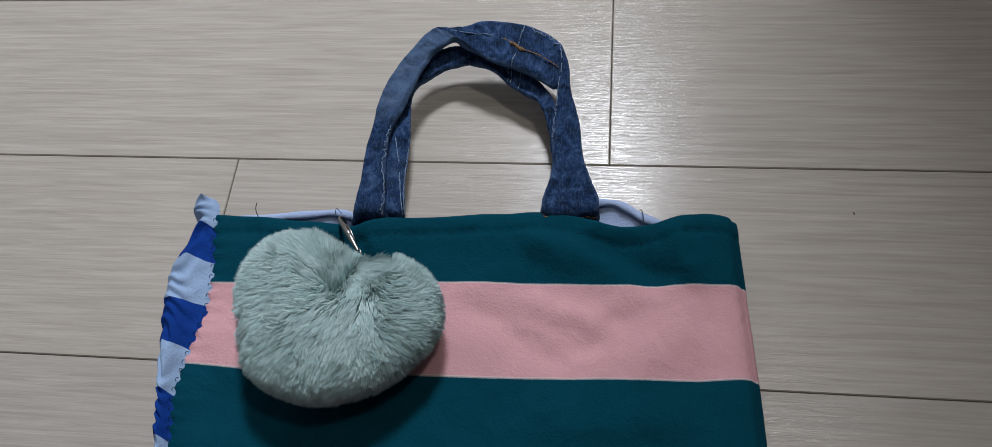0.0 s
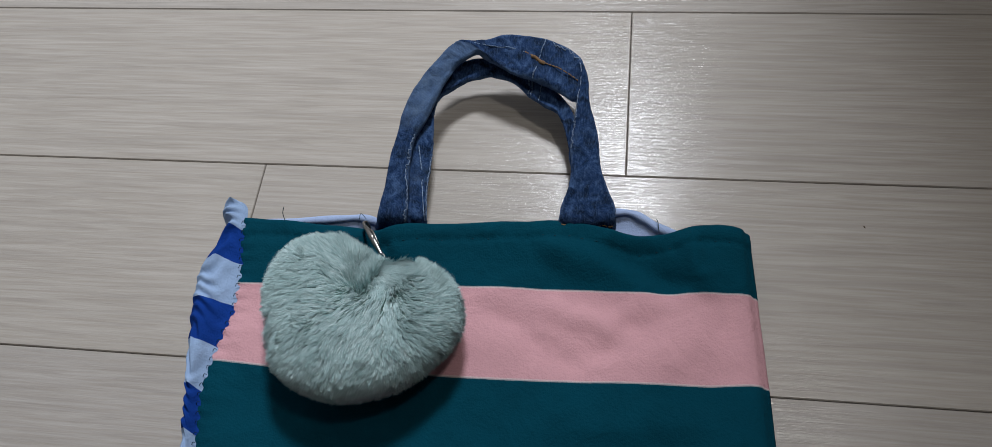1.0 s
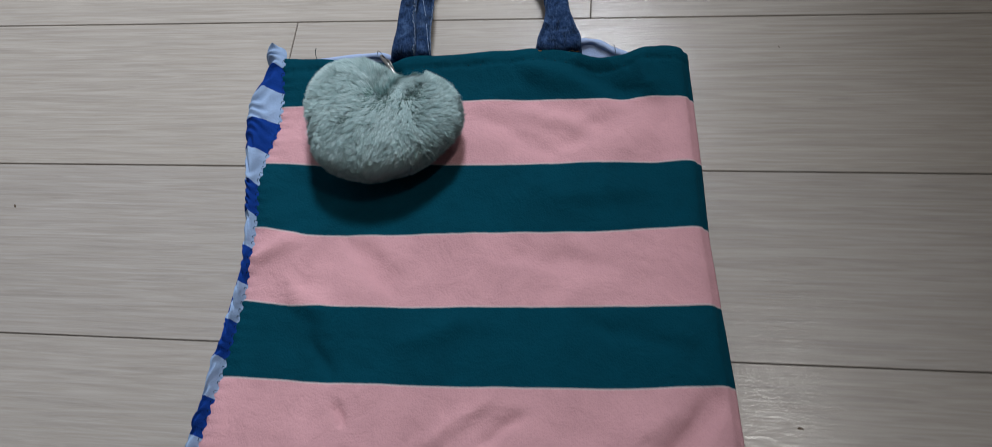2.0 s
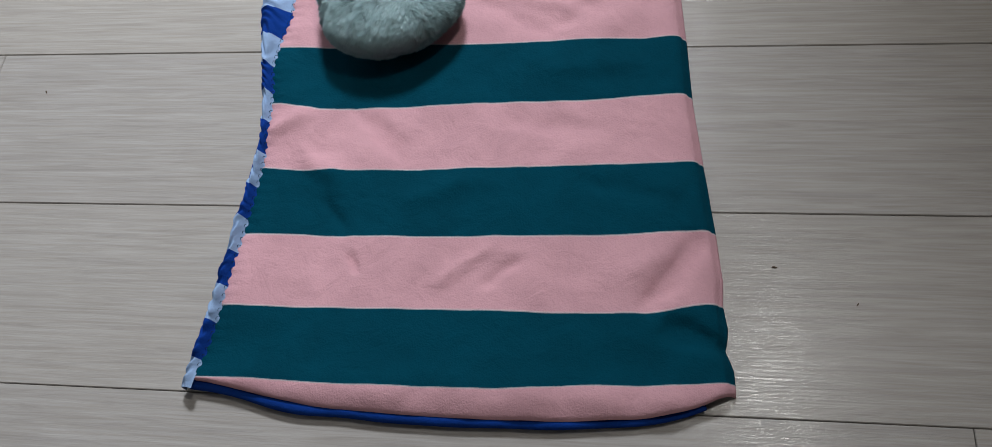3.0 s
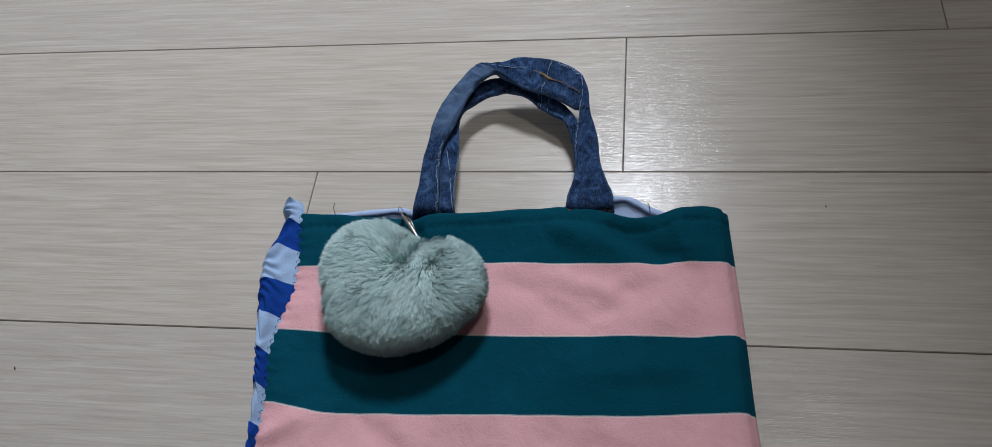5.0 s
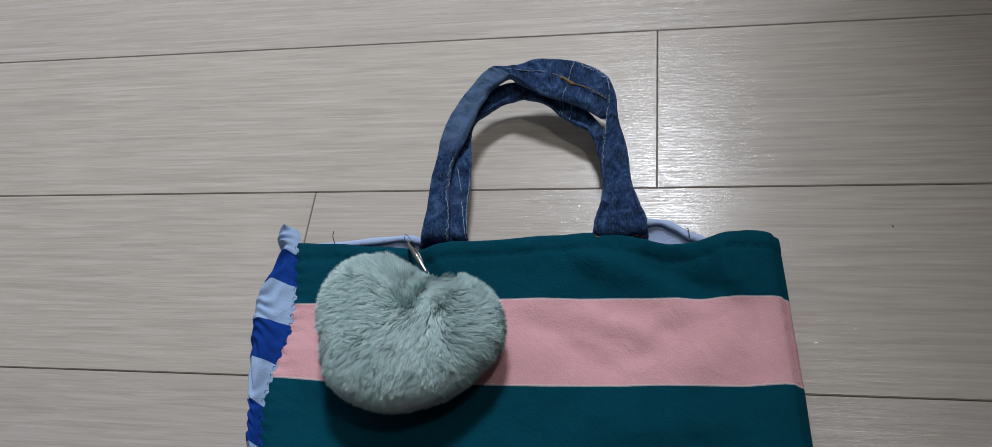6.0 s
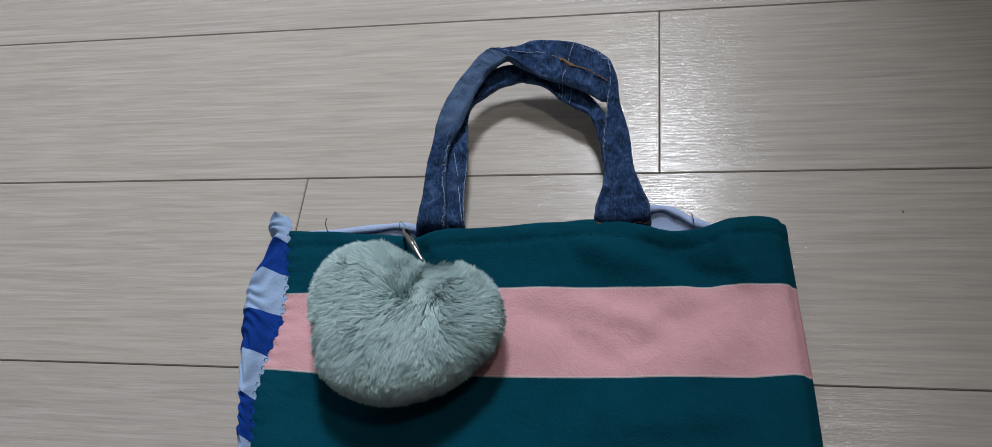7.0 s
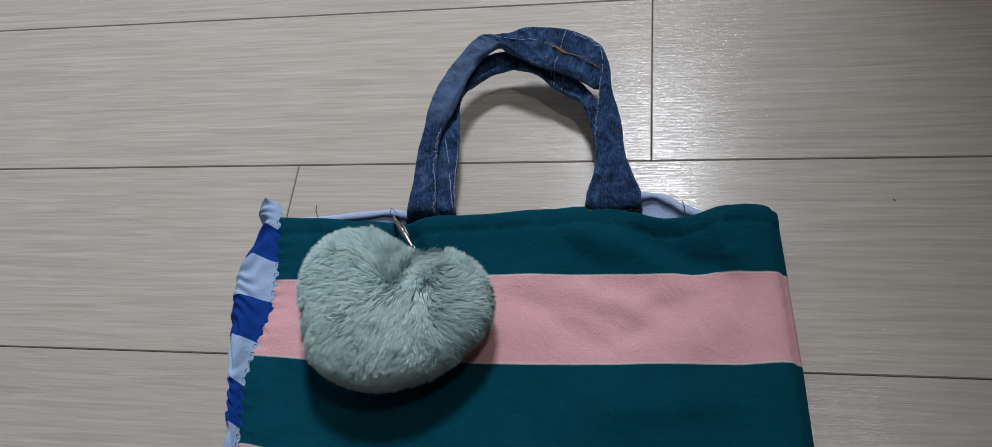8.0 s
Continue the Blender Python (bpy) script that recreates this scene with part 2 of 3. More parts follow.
# ---- the bag ----
LEFT_EDGE = [(0.304, -0.194), (0.28, -0.1925), (0.26, -0.189), (0.226, -0.187), (0.208, -0.190), (0.188, -0.193), (0.166, -0.194),
             (0.14, -0.189), (0.103, -0.186), (0.064, -0.184), (0.002, -0.188), (-0.05, -0.192), (-0.078, -0.194), (-0.135, -0.202)]
RIGHT_EDGE = [(0.306, 0.169), (0.26, 0.174), (0.198, 0.179), (0.131, 0.183), (0.071, 0.190), (0.007, 0.198), (-0.031, 0.202),
              (-0.051, 0.2012), (-0.07, 0.2040), (-0.087, 0.2022), (-0.103, 0.2070), (-0.135, 0.2075)]
OUTER_EDGE = [(0.304, -0.2165), (0.291, -0.209), (0.275, -0.215), (0.252, -0.2225), (0.223, -0.220), (0.196, -0.213), (0.17, -0.208),
              (0.14, -0.201), (0.089, -0.192), (0.044, -0.194), (0.01, -0.198), (-0.04, -0.201), (-0.085, -0.205), (-0.135, -0.212)]


def along(table, y):
    ys = [a for a, _ in table][::-1]
    xs = [b for _, b in table][::-1]
    return float(np.interp(y, ys, xs))


# Each seam of the stripes: height at the left and right end, then its sag at fractions of the width.
SEAMS = [
    (0.297, 0.304, [(0.1, -0.002), (0.2, -0.005), (0.27, -0.008), (0.32, -0.003), (0.43, -0.002), (0.55, 0.001), (0.65, 0.003), (0.71, 0.0),
                    (0.76, -0.005), (0.82, -0.007), (0.87, -0.003), (0.92, 0.002), (0.97, 0.002)]),
    (0.248, 0.260, [(0.1, -0.001), (0.5, 0.001), (0.75, -0.001)]),
    (0.190, 0.198, [(0.1, -0.003), (0.3, -0.0045), (0.45, -0.005), (0.65, -0.005), (0.9, -0.0028)]),
    (0.127, 0.136, [(0.05, -0.0030), (0.09, -0.0065), (0.14, -0.010), (0.25, -0.0085), (0.4, -0.0085), (0.65, -0.0065), (0.83, -0.0042)]),
    (0.062, 0.071, [(0.06, -0.0030), (0.14, -0.0075), (0.27, -0.006), (0.44, -0.0058), (0.65, -0.005), (0.89, -0.0028)]),
    (-0.002, 0.008, [(0.2, -0.0045), (0.5, -0.0062), (0.8, -0.0046)]),
    (-0.066, -0.052, [(0.17, -0.003), (0.42, -0.005), (0.68, -0.0085), (0.88, -0.0085), (0.945, -0.003)]),
    (-0.127, -0.114, [(0.15, -0.002), (0.25, -0.005), (0.55, -0.008), (0.64, -0.0075), (0.71, -0.0045), (0.88, -0.0035)]),
    (-0.128, -0.120, [(0.06, -0.0045), (0.15, -0.0120), (0.25, -0.019), (0.4, -0.0225), (0.55, -0.0245), (0.7, -0.0245), (0.86, -0.0205), (0.94, -0.0125)]),
]


def seam_y(k, u):
    a, b, sag = SEAMS[k]
    us, ds = [0.0] + [s for s, _ in sag] + [1.0], [0.0] + [d for _, d in sag] + [0.0]
    d = sum(np.interp(u + e, us, ds) for e in (-0.025, 0.0, 0.025)) / 3
    return a + (b - a) * u + d


# Soft creases: start, end, half width, height.
CREASES = [
    ((0.00, 0.235), (0.055, 0.205), 0.008, -0.0011), ((0.06, 0.212), (0.115, 0.238), 0.010, -0.0012), ((0.03, 0.245), (0.09, 0.225), 0.008, 0.0016),
    ((0.085, 0.290), (0.12, 0.262), 0.010, -0.0030), ((0.13, 0.300), (0.145, 0.262), 0.010, 0.0026), ((-0.09, 0.290), (-0.075, 0.262), 0.008, -0.0030),
    ((0.03, 0.290), (0.08, 0.270), 0.011, 0.0022), ((-0.10, 0.115), (-0.06, 0.075), 0.007, -0.0018), ((-0.15, 0.075), (-0.11, 0.045), 0.008, 0.0018),
    ((-0.12, 0.030), (-0.10, 0.000), 0.006, -0.0014), ((0.185, -0.005), (0.150, -0.055), 0.008, -0.0030), ((0.165, 0.0), (0.13, -0.04), 0.009, 0.0012),
    ((-0.02, -0.045), (0.02, -0.015), 0.006, 0.0013), ((0.02, -0.045), (0.05, -0.020), 0.005, -0.0012), ((-0.09, -0.02), (-0.085, -0.035), 0.004, -0.0014),
    ((0.20, -0.087), (0.165, -0.075), 0.008, -0.0040), ((0.06, 0.16), (0.13, 0.17), 0.012, 0.0012), ((0.02, 0.11), (0.10, 0.10), 0.009, -0.0010),
    ((-0.185, 0.095), (-0.15, 0.117), 0.007, 0.0020), ((-0.05, 0.03), (0.01, 0.05), 0.010, 0.0012), ((0.10, 0.05), (0.17, 0.03), 0.010, -0.0012),
]


def crease(x, y):
    h = 0.0
    x, y = x + 0.006 * fuzz(x, y, 11.3, 45), y + 0.006 * fuzz(x, y, 15.9, 45)
    for (ax, ay), (bx, by), w, amp in CREASES:
        dx, dy = bx - ax, by - ay
        f = ((x - ax) * dx + (y - ay) * dy) / (dx * dx + dy * dy)
        f = min(1.25, max(-0.25, f))
        d = math.hypot(x - ax - f * dx, y - ay - f * dy)
        ends = 1.0 if 0.2 < f < 0.8 else max(0.0, 1 - (abs(f - 0.5) - 0.3) / 0.45)
        h += 2.6 * amp * math.exp(-(d / w) ** 2) * ends
    return h


def front_height(u, x, y):
    """How high the front cloth lies above the floor."""
    z = 0.0146 + 0.0032 * fuzz(x, y, 3.1, 14) + 0.0017 * fuzz(x, y, 7.7, 38) + 0.00035 * fuzz(x, y, 1.7, 130) + crease(x, y)
    z += 0.008 * max(0.0, (y - 0.235) / 0.065) ** 1.5
    z += (0.004 + 0.0028 * fuzz(x, 0, 6.2, 40)) * math.exp(-((y + 0.130) / 0.016) ** 2)
    top = seam_y(0, u)
    z -= (0.0010 + 0.0008 * math.sin(x * 2 * math.pi / 0.0085)) * math.exp(-((y - top + 0.0105) / 0.0016) ** 2)
    z += 0.0012 * math.exp(-((y - top + 0.005) / 0.004) ** 2) * (0.6 + fuzz(x, 1.0, 8.8, 55))
    z += 0.0016 * math.sin(u * math.pi)
    if z < 0.0117:
        z = 0.0097 + 0.0020 * math.exp((z - 0.0117) / 0.0020)
    e = min(1.0, (1 - u) / 0.035)
    z -= 0.0075 * (1 - math.sqrt(max(0.0, 1 - (1 - e) ** 2)))
    return z


tote_bag = thing("tote_bag", "handmade tote bag in teal and pink striped cotton on the floor", "bag", (0.0, 0.08, 0.0))
HERE = np.array((0.0, 0.08, 0.0))
NU = 150


def front_point(k, f, u):
    y = seam_y(k, u) * (1 - f) + seam_y(k + 1, u) * f
    xl, xr = along(LEFT_EDGE, y), along(RIGHT_EDGE, y)
    x = xl + (xr - xl) * u
    pucker = math.exp(-u / 0.018)
    x += 0.0005 * pucker * math.sin(y * 2 * math.pi / 0.0078 + 2 * fuzz(y, 0, 3, 60))
    z = front_height(u, x, y) - 0.002 * pucker + 0.0011 * pucker * math.sin(y * 2 * math.pi / 0.0095)
    if k == 7:
        z -= 0.0065 * (1 - math.sqrt(max(0.0, 1 - f * f)))
    return np.array((x, y, z))


for k in range(8):
    verts, uvs = [], []
    rows = 22 if k < 7 else 14
    hem = k == 0
    first = -5 if hem else 0
    for i in range(first, rows + 1):
        f = max(0, i) / rows
        for j in range(NU + 5):
            u = min(1.0, j / NU)
            p = front_point(k, f, u)
            if j > NU:
                a = (j - NU) / 4 * math.pi / 2
                p = p + np.array((0.004 * math.sin(a), 0, -0.006 * (1 - math.cos(a)) - 0.0005))
            if i < 0:
                a = -i / 5 * math.pi
                p = p + np.array((0, 0.0022 * math.sin(a), -0.0022 * (1 - math.cos(a))))
            verts.append(p - HERE)
            top = f if k > 0 else 1.0
            uvs.append((u, min(top, 1 - f if k < 7 else 1.0) * 0.063))
    teal = k % 2 == 0
    mesh_part("teal_stripe" if teal else "pink_stripe", verts, grid_faces(rows + 1 - first, NU + 5), TEAL if teal else PINK, tote_bag,
              "teal cotton stripe" if teal else "pink cotton stripe", uvs)

# The back cloth under the front, with its blue lower edge showing.
verts, n = [], 90
for side in (0, 1):
    for i in range(n + 1):
        u = i / n
        y = seam_y(8, u) - 0.0005
        xl, xr = along(LEFT_EDGE, y) - 0.004, along(RIGHT_EDGE, y) - 0.010
        verts.append(np.array((xl + (xr - xl) * u, y + 0.003, 0.0015 + 0.006 * side)) - HERE)
    for i in range(n + 1):
        u = i / n
        verts.append(np.array((0.166 - 0.352 * u, 0.292 + 0.002 * math.sin(9 * u), 0.0015 + 0.006 * side)) - HERE)
m = 2 * (n + 1)
faces = [tuple(range(m - 1, -1, -1)), tuple(range(m, 2 * m))] + [(i, (i + 1) % m, m + (i + 1) % m, m + i) for i in range(m)]
mesh_part("back_panel", verts, faces, ROYAL, tote_bag, "royal blue cotton back cloth", smooth=False)

pts = []
for i in range(26):
    u = i / 25
    y = seam_y(8, min(1, u * 0.96)) - 0.0012 + 0.0016 * math.sin(u * 23) * (1 - u) ** 2
    pts.append(np.array((-0.206 + 0.395 * u, y, 0.0062 - 0.0012 * u)) - HERE)
verts, faces = tube(pts, 0.0048, 120, 12, lambda f: 1.0 - 0.45 * f ** 3 + 0.10 * math.sin(37 * f) * (1 - f))
mesh_part("bottom_edge", verts, faces, ROYAL, tote_bag, "royal blue rolled bottom edge")

# The gathered side strip, band by band.
BANDS = [0.3125, 0.288, 0.262, 0.230, 0.198, 0.167, 0.136, 0.105, 0.074, 0.042, 0.011, -0.020, -0.051, -0.082, -0.113, -0.136]


def gather(y, s):
    """Side strip: s runs from the stitched edge (0) over the bulge to the floor (1)."""
    yy = min(0.304, max(-0.135, y))
    xi, xo = along(LEFT_EDGE, yy) + 0.0015, along(OUTER_EDGE, yy)
    wide = xi - xo
    a = s * math.pi * 0.62
    x = xi - wide * math.sin(min(a, math.pi / 2)) + (0.002 * (a - math.pi / 2) if a > math.pi / 2 else 0)
    bulge = 0.0172 + 0.002 * min(1.0, wide / 0.02)
    z = bulge * math.cos(a * 0.86) + 0.0015 if a < 1.8 else 0.0025
    z += 0.004 * math.sin(s * math.pi) * min(1.0, wide / 0.02)
    ruck = math.exp(-((s - 0.38) / 0.32) ** 2)
    z += ruck * (0.0018 * math.sin(y * 2 * math.pi / 0.0125 + 9 * fuzz(y, s * 0.1, 2, 26)) + 0.0042 * fuzz(y, s * 0.008, 5, 70))
    x += 0.0022 * fuzz(y, 0, 9, 60) * s + 0.001 * math.sin(y * 2 * math.pi / 0.016 + s * 3) * s
    lift = max(0.0, (y - 0.288) / 0.025)
    z += 0.007 * lift * math.sin(s * math.pi)
    yk = y + 0.005 * math.sin(s * 2.4) * (min(1.0, max(0.0, (0.303 - y) / 0.012)) if y > 0.1 else 0.4) + 0.0014 * fuzz(x, y, 4, 90)
    if y > 0.301:
        c = min(1.0, (y - 0.301) / 0.0118)
        x += (0.45 * xi + 0.55 * xo - x) * (1 - math.sqrt(1 - c * c)) * 0.9
    join = min(1.0, s / 0.32)
    join = join * join * (3 - 2 * join)
    edge = front_height(0.012, xi, yy) - 0.0022
    return np.array((x, yk, max(0.0015, edge + (z - edge) * join)))


for b in range(len(BANDS) - 1):
    verts = []
    for i in range(25):
        y = BANDS[b] + (BANDS[b + 1] - BANDS[b]) * i / 24
        verts += [gather(y, s / 30) - HERE for s in range(31)]
    pale = b % 2 == 0
    mesh_part("pale_side_band" if pale else "blue_side_band", verts, grid_faces(25, 31), SKY if pale else ROYAL, tote_bag,
              "gathered pale blue side strip" if pale else "gathered royal blue side strip")

# Hand stitches over the gathered edge, and pinholes of the hem.
rng = random.Random(4)
verts, faces = [], []
y = 0.294
while y > -0.122:
    x = along(LEFT_EDGE, y)
    w = 0.0015 + 0.0009 * rng.random()
    z = front_height(0.02, x, y) + 0.0004
    v, fc = tube([np.array((x + w, y + 0.0006 * rng.uniform(-1, 1), z)) - HERE, np.array((x + 0.0003, y, z + 0.0008)) - HERE,
                  np.array((x - w * 0.5, y - 0.0014, z - 0.0012)) - HERE], 0.00024, 6, 5)
    faces += [tuple(len(verts) + i for i in f) for f in fc]
    verts += v
    y -= 0.0058 + 0.0022 * rng.random()
mesh_part("stitching", verts, faces, DARK_THREAD, tote_bag, "dark hand stitches along the gathered edge")

verts, faces = [], []
x = -0.14
while x < 0.162:
    u = (x + 0.19) / 0.358
    y = seam_y(0, u) - 0.0105 + rng.uniform(-1, 1) * 0.0008
    z = front_height(u, x, y)
    w = 0.0006 + 0.0005 * rng.random()
    v, fc = tube([np.array((x - w, y, z - 0.0002)) - HERE, np.array((x, y + 0.0002, z + 0.0003)) - HERE, np.array((x + w, y, z - 0.0002)) - HERE], 0.0003, 4, 5)
    faces += [tuple(len(verts) + i for i in f) for f in fc]
    verts += v
    x += 0.0085 + 0.003 * rng.random()
mesh_part("hem_stitching", verts, faces, DARK_THREAD, tote_bag, "tiny dark stitches of the hem")

# Lining that shows behind the front's upper edge.
RIM = [(-0.188, 0.297, 0.014), (-0.160, 0.300, 0.015), (-0.125, 0.303, 0.017), (-0.106, 0.305, 0.0165), (-0.092, 0.304, 0.010), (-0.075, 0.296, 0.005), (-0.02, 0.292, 0.008),
       (0.04, 0.294, 0.008), (0.062, 0.312, 0.014), (0.077, 0.317, 0.018), (0.090, 0.317, 0.019), (0.100, 0.313, 0.018), (0.112, 0.306, 0.017), (0.130, 0.302, 0.015), (0.160, 0.301, 0.013)]
line = smooth_line(RIM, 90)
verts = []
for i, c in enumerate(line):
    for s in range(12):
        f = s / 11
        p = np.array((c[0], c[1] - 0.022 * f, c[2] - 0.001 - 0.004 * math.sin(f * 2.6) - 0.004 * f + 0.0008 * fuzz(c[0], f, 1, 60)))
        p[2] = min(p[2], 0.018)
        verts.append(p - HERE)
mesh_part("lining", verts, grid_faces(90, 12), LINING, tote_bag, "pale blue twill lining")
verts, faces = tube([np.array(p) - HERE for p in RIM], 0.0032, 120, 10, lambda f: 0.9 + 0.12 * math.sin(60 * f) + 0.1 * math.sin(23 * f + 1), 0.75)
mesh_part("rim", verts, faces, LINING, tote_bag, "rolled pale blue rim")


# Loose threads at the rim.
def loose_thread(pts, material, r=0.0003):
    v, f = tube([np.array(p) - HERE for p in pts], r, 14, 5)
    mesh_part("loose_thread", v, f, material, tote_bag, "thin loose thread")


loose_thread([(-0.163, 0.298, 0.018), (-0.164, 0.302, 0.024), (-0.163, 0.306, 0.027)], DARK_THREAD)
loose_thread([(-0.106, 0.301, 0.021), (-0.105, 0.305, 0.023), (-0.101, 0.302, 0.021)], DARK_THREAD, 0.00022)
loose_thread([(0.110, 0.302, 0.021), (0.109, 0.309, 0.022), (0.108, 0.312, 0.020)], DARK_THREAD)


def strap_frame(table, n):
    """Rows along a strap from its outer and inner edge: middle, direction, across, up, width."""
    rows = smooth_line(table, n)
    mid = (rows[:, :3] + rows[:, 3:]) / 2
    tang = np.gradient(mid, axis=0)
    tang /= np.maximum(np.linalg.norm(tang, axis=1)[:, None], 1e-9)
    out = []
    for r, c, t in zip(rows, mid, tang):
        side = r[3:] - r[:3]
        w = np.linalg.norm(side)
        side = side / w
        up = np.cross(side, t)
        up /= np.linalg.norm(up)
        out.append((c, t, side, up if up[2] > 0 else -up, w))
    return out


def strap_point(fr, a, s, seed, thick):
    """A point of a strap's skin: a runs round its flat, soft cross section, s along its length."""
    c, t, side, up, w = fr
    ca, sa = math.cos(a), math.sin(a)
    f = math.copysign(abs(ca) ** 0.5, ca)
    x = f * w / 2
    z = math.copysign(abs(sa) ** 0.7, sa) * thick / 2
    z *= 1 + 0.30 * math.exp(-((abs(f) - 0.80) / 0.13) ** 2)
    z += sa * (0.0026 * fuzz(s * 13, x * 110, seed) + 0.0024 * fuzz(s * 40, x * 190, seed + 3) + 0.0010 * fuzz(s * 90, x * 500, seed + 4))
    z -= 0.0016 * max(0.0, sa) * math.exp(-((f - 0.35 - 0.4 * fuzz(s * 7, 0, seed + 8)) / 0.10) ** 2)
    x += 0.0007 * fuzz(s * 30, f, seed + 5) + 0.0004 * fuzz(s * 95, f, seed + 6)
    return c + side * x + up * z


def strap(table, seed, label, thick, fade):
    n, sides = 230, 32
    fr = strap_frame(table, n)
    verts, uvs = [], []
    for i, f in enumerate(fr):
        s = i / (n - 1)
        for k in range(sides):
            a = 2 * math.pi * k / sides
            verts.append(strap_point(f, a, s, seed, thick) - HERE)
            uvs.append((fade(s, math.cos(a)), abs(math.cos(a)) ** 0.5))
    faces = grid_faces(n, sides, True) + [tuple(reversed(range(sides))), tuple(range((n - 1) * sides, n * sides))]
    return mesh_part("handle", verts, faces, DENIM, tote_bag, label, uvs), fr


def seam(ob, fr, seed, thick, name, material, label, line, r=0.0005, dashes=0, ragged=0.0):
    """A seam or a row of stitches on a strap's upper face, along pairs of (way along, way across)."""
    rg = random.Random(seed)
    ss, ac = [p[0] for p in line], [p[1] for p in line]
    steps = np.linspace(0, len(line) - 1, 48)

    def at(k):
        s, f = float(np.interp(k, range(len(ss)), ss)), float(np.interp(k, range(len(ac)), ac))
        f = max(-0.985, min(0.985, f + ragged * rg.uniform(-1, 1)))
        i = s * (len(fr) - 1)
        j = int(min(i, len(fr) - 2))
        a = math.acos(math.copysign(f * f, f))
        p, q = (strap_point(fr[m], a, s, seed, thick) for m in (j, j + 1))
        return p + (q - p) * (i - j) + fr[j][3] * r * 0.5 - HERE

    verts, faces = [], []
    if dashes:
        step = (len(line) - 1) / dashes
        for k in range(dashes):
            v, fc = tube([at(step * (k + 0.12)), at(step * (k + 0.5)) + np.array((0, 0, 0.0002)), at(step * (k + 0.88))], r, 5, 6)
            faces += [tuple(len(verts) + i for i in f) for f in fc]
            verts += v
    else:
        verts, faces = tube([at(k) for k in steps], r, 140, 6, lambda f: 0.65 + 0.6 * abs(math.sin(f * 61 + seed)) * (0.6 + 0.4 * math.sin(f * 23)))
    return mesh_part(name, verts, faces, material, ob, label)


# Outer and inner edge of each strap, from the gathered side's foot round to the other.
FRONT = [(-0.0968, 0.3018, 0.01, -0.0733, 0.3015, 0.01), (-0.0919, 0.3056, 0.024, -0.0696, 0.302, 0.025), (-0.0903, 0.3215, 0.0261, -0.0708, 0.3188, 0.0272),
         (-0.0893, 0.347, 0.0282, -0.0731, 0.3439, 0.0293), (-0.0873, 0.3678, 0.0303, -0.0726, 0.3656, 0.0314), (-0.0854, 0.3861, 0.0324, -0.0669, 0.3807, 0.0324),
         (-0.0821, 0.402, 0.0345, -0.0607, 0.3996, 0.0335), (-0.0768, 0.4153, 0.0366, -0.0564, 0.4136, 0.0351), (-0.0694, 0.4279, 0.0381, -0.0509, 0.4262, 0.0366),
         (-0.061, 0.4408, 0.0403, -0.0456, 0.4335, 0.0387), (-0.0535, 0.4499, 0.0414, -0.0401, 0.4376, 0.0398), (-0.0476, 0.4538, 0.0418, -0.0318, 0.4427, 0.0408),
         (-0.0367, 0.4537, 0.0418, -0.0251, 0.4383, 0.0403), (-0.0256, 0.4555, 0.0418, -0.0175, 0.4335, 0.0387), (-0.0116, 0.4605, 0.0418, -0.0056, 0.4267, 0.0376),
         (0.0055, 0.4596, 0.0414, 0.0081, 0.4215, 0.0366), (0.0226, 0.4563, 0.0408, 0.0225, 0.4159, 0.0355), (0.0358, 0.4504, 0.0398, 0.0346, 0.4094, 0.0345),
         (0.0455, 0.4437, 0.0381, 0.0427, 0.404, 0.0339), (0.051, 0.4354, 0.0366, 0.0465, 0.4033, 0.0335), (0.0549, 0.4213, 0.0351, 0.0471, 0.3997, 0.033),
         (0.0566, 0.4018, 0.0324, 0.0465, 0.3902, 0.0319), (0.0614, 0.3878, 0.0309, 0.0449, 0.3776, 0.0309), (0.0651, 0.3684, 0.0287, 0.0447, 0.3623, 0.0293),
         (0.0678, 0.3481, 0.0272, 0.0461, 0.3446, 0.0276), (0.0726, 0.3332, 0.0261, 0.0446, 0.3297, 0.0267), (0.0782, 0.3213, 0.025, 0.0409, 0.3159, 0.0255),
         (0.0798, 0.3094, 0.024, 0.0393, 0.3052, 0.024), (0.08, 0.3061, 0.01, 0.0386, 0.3049, 0.01)]
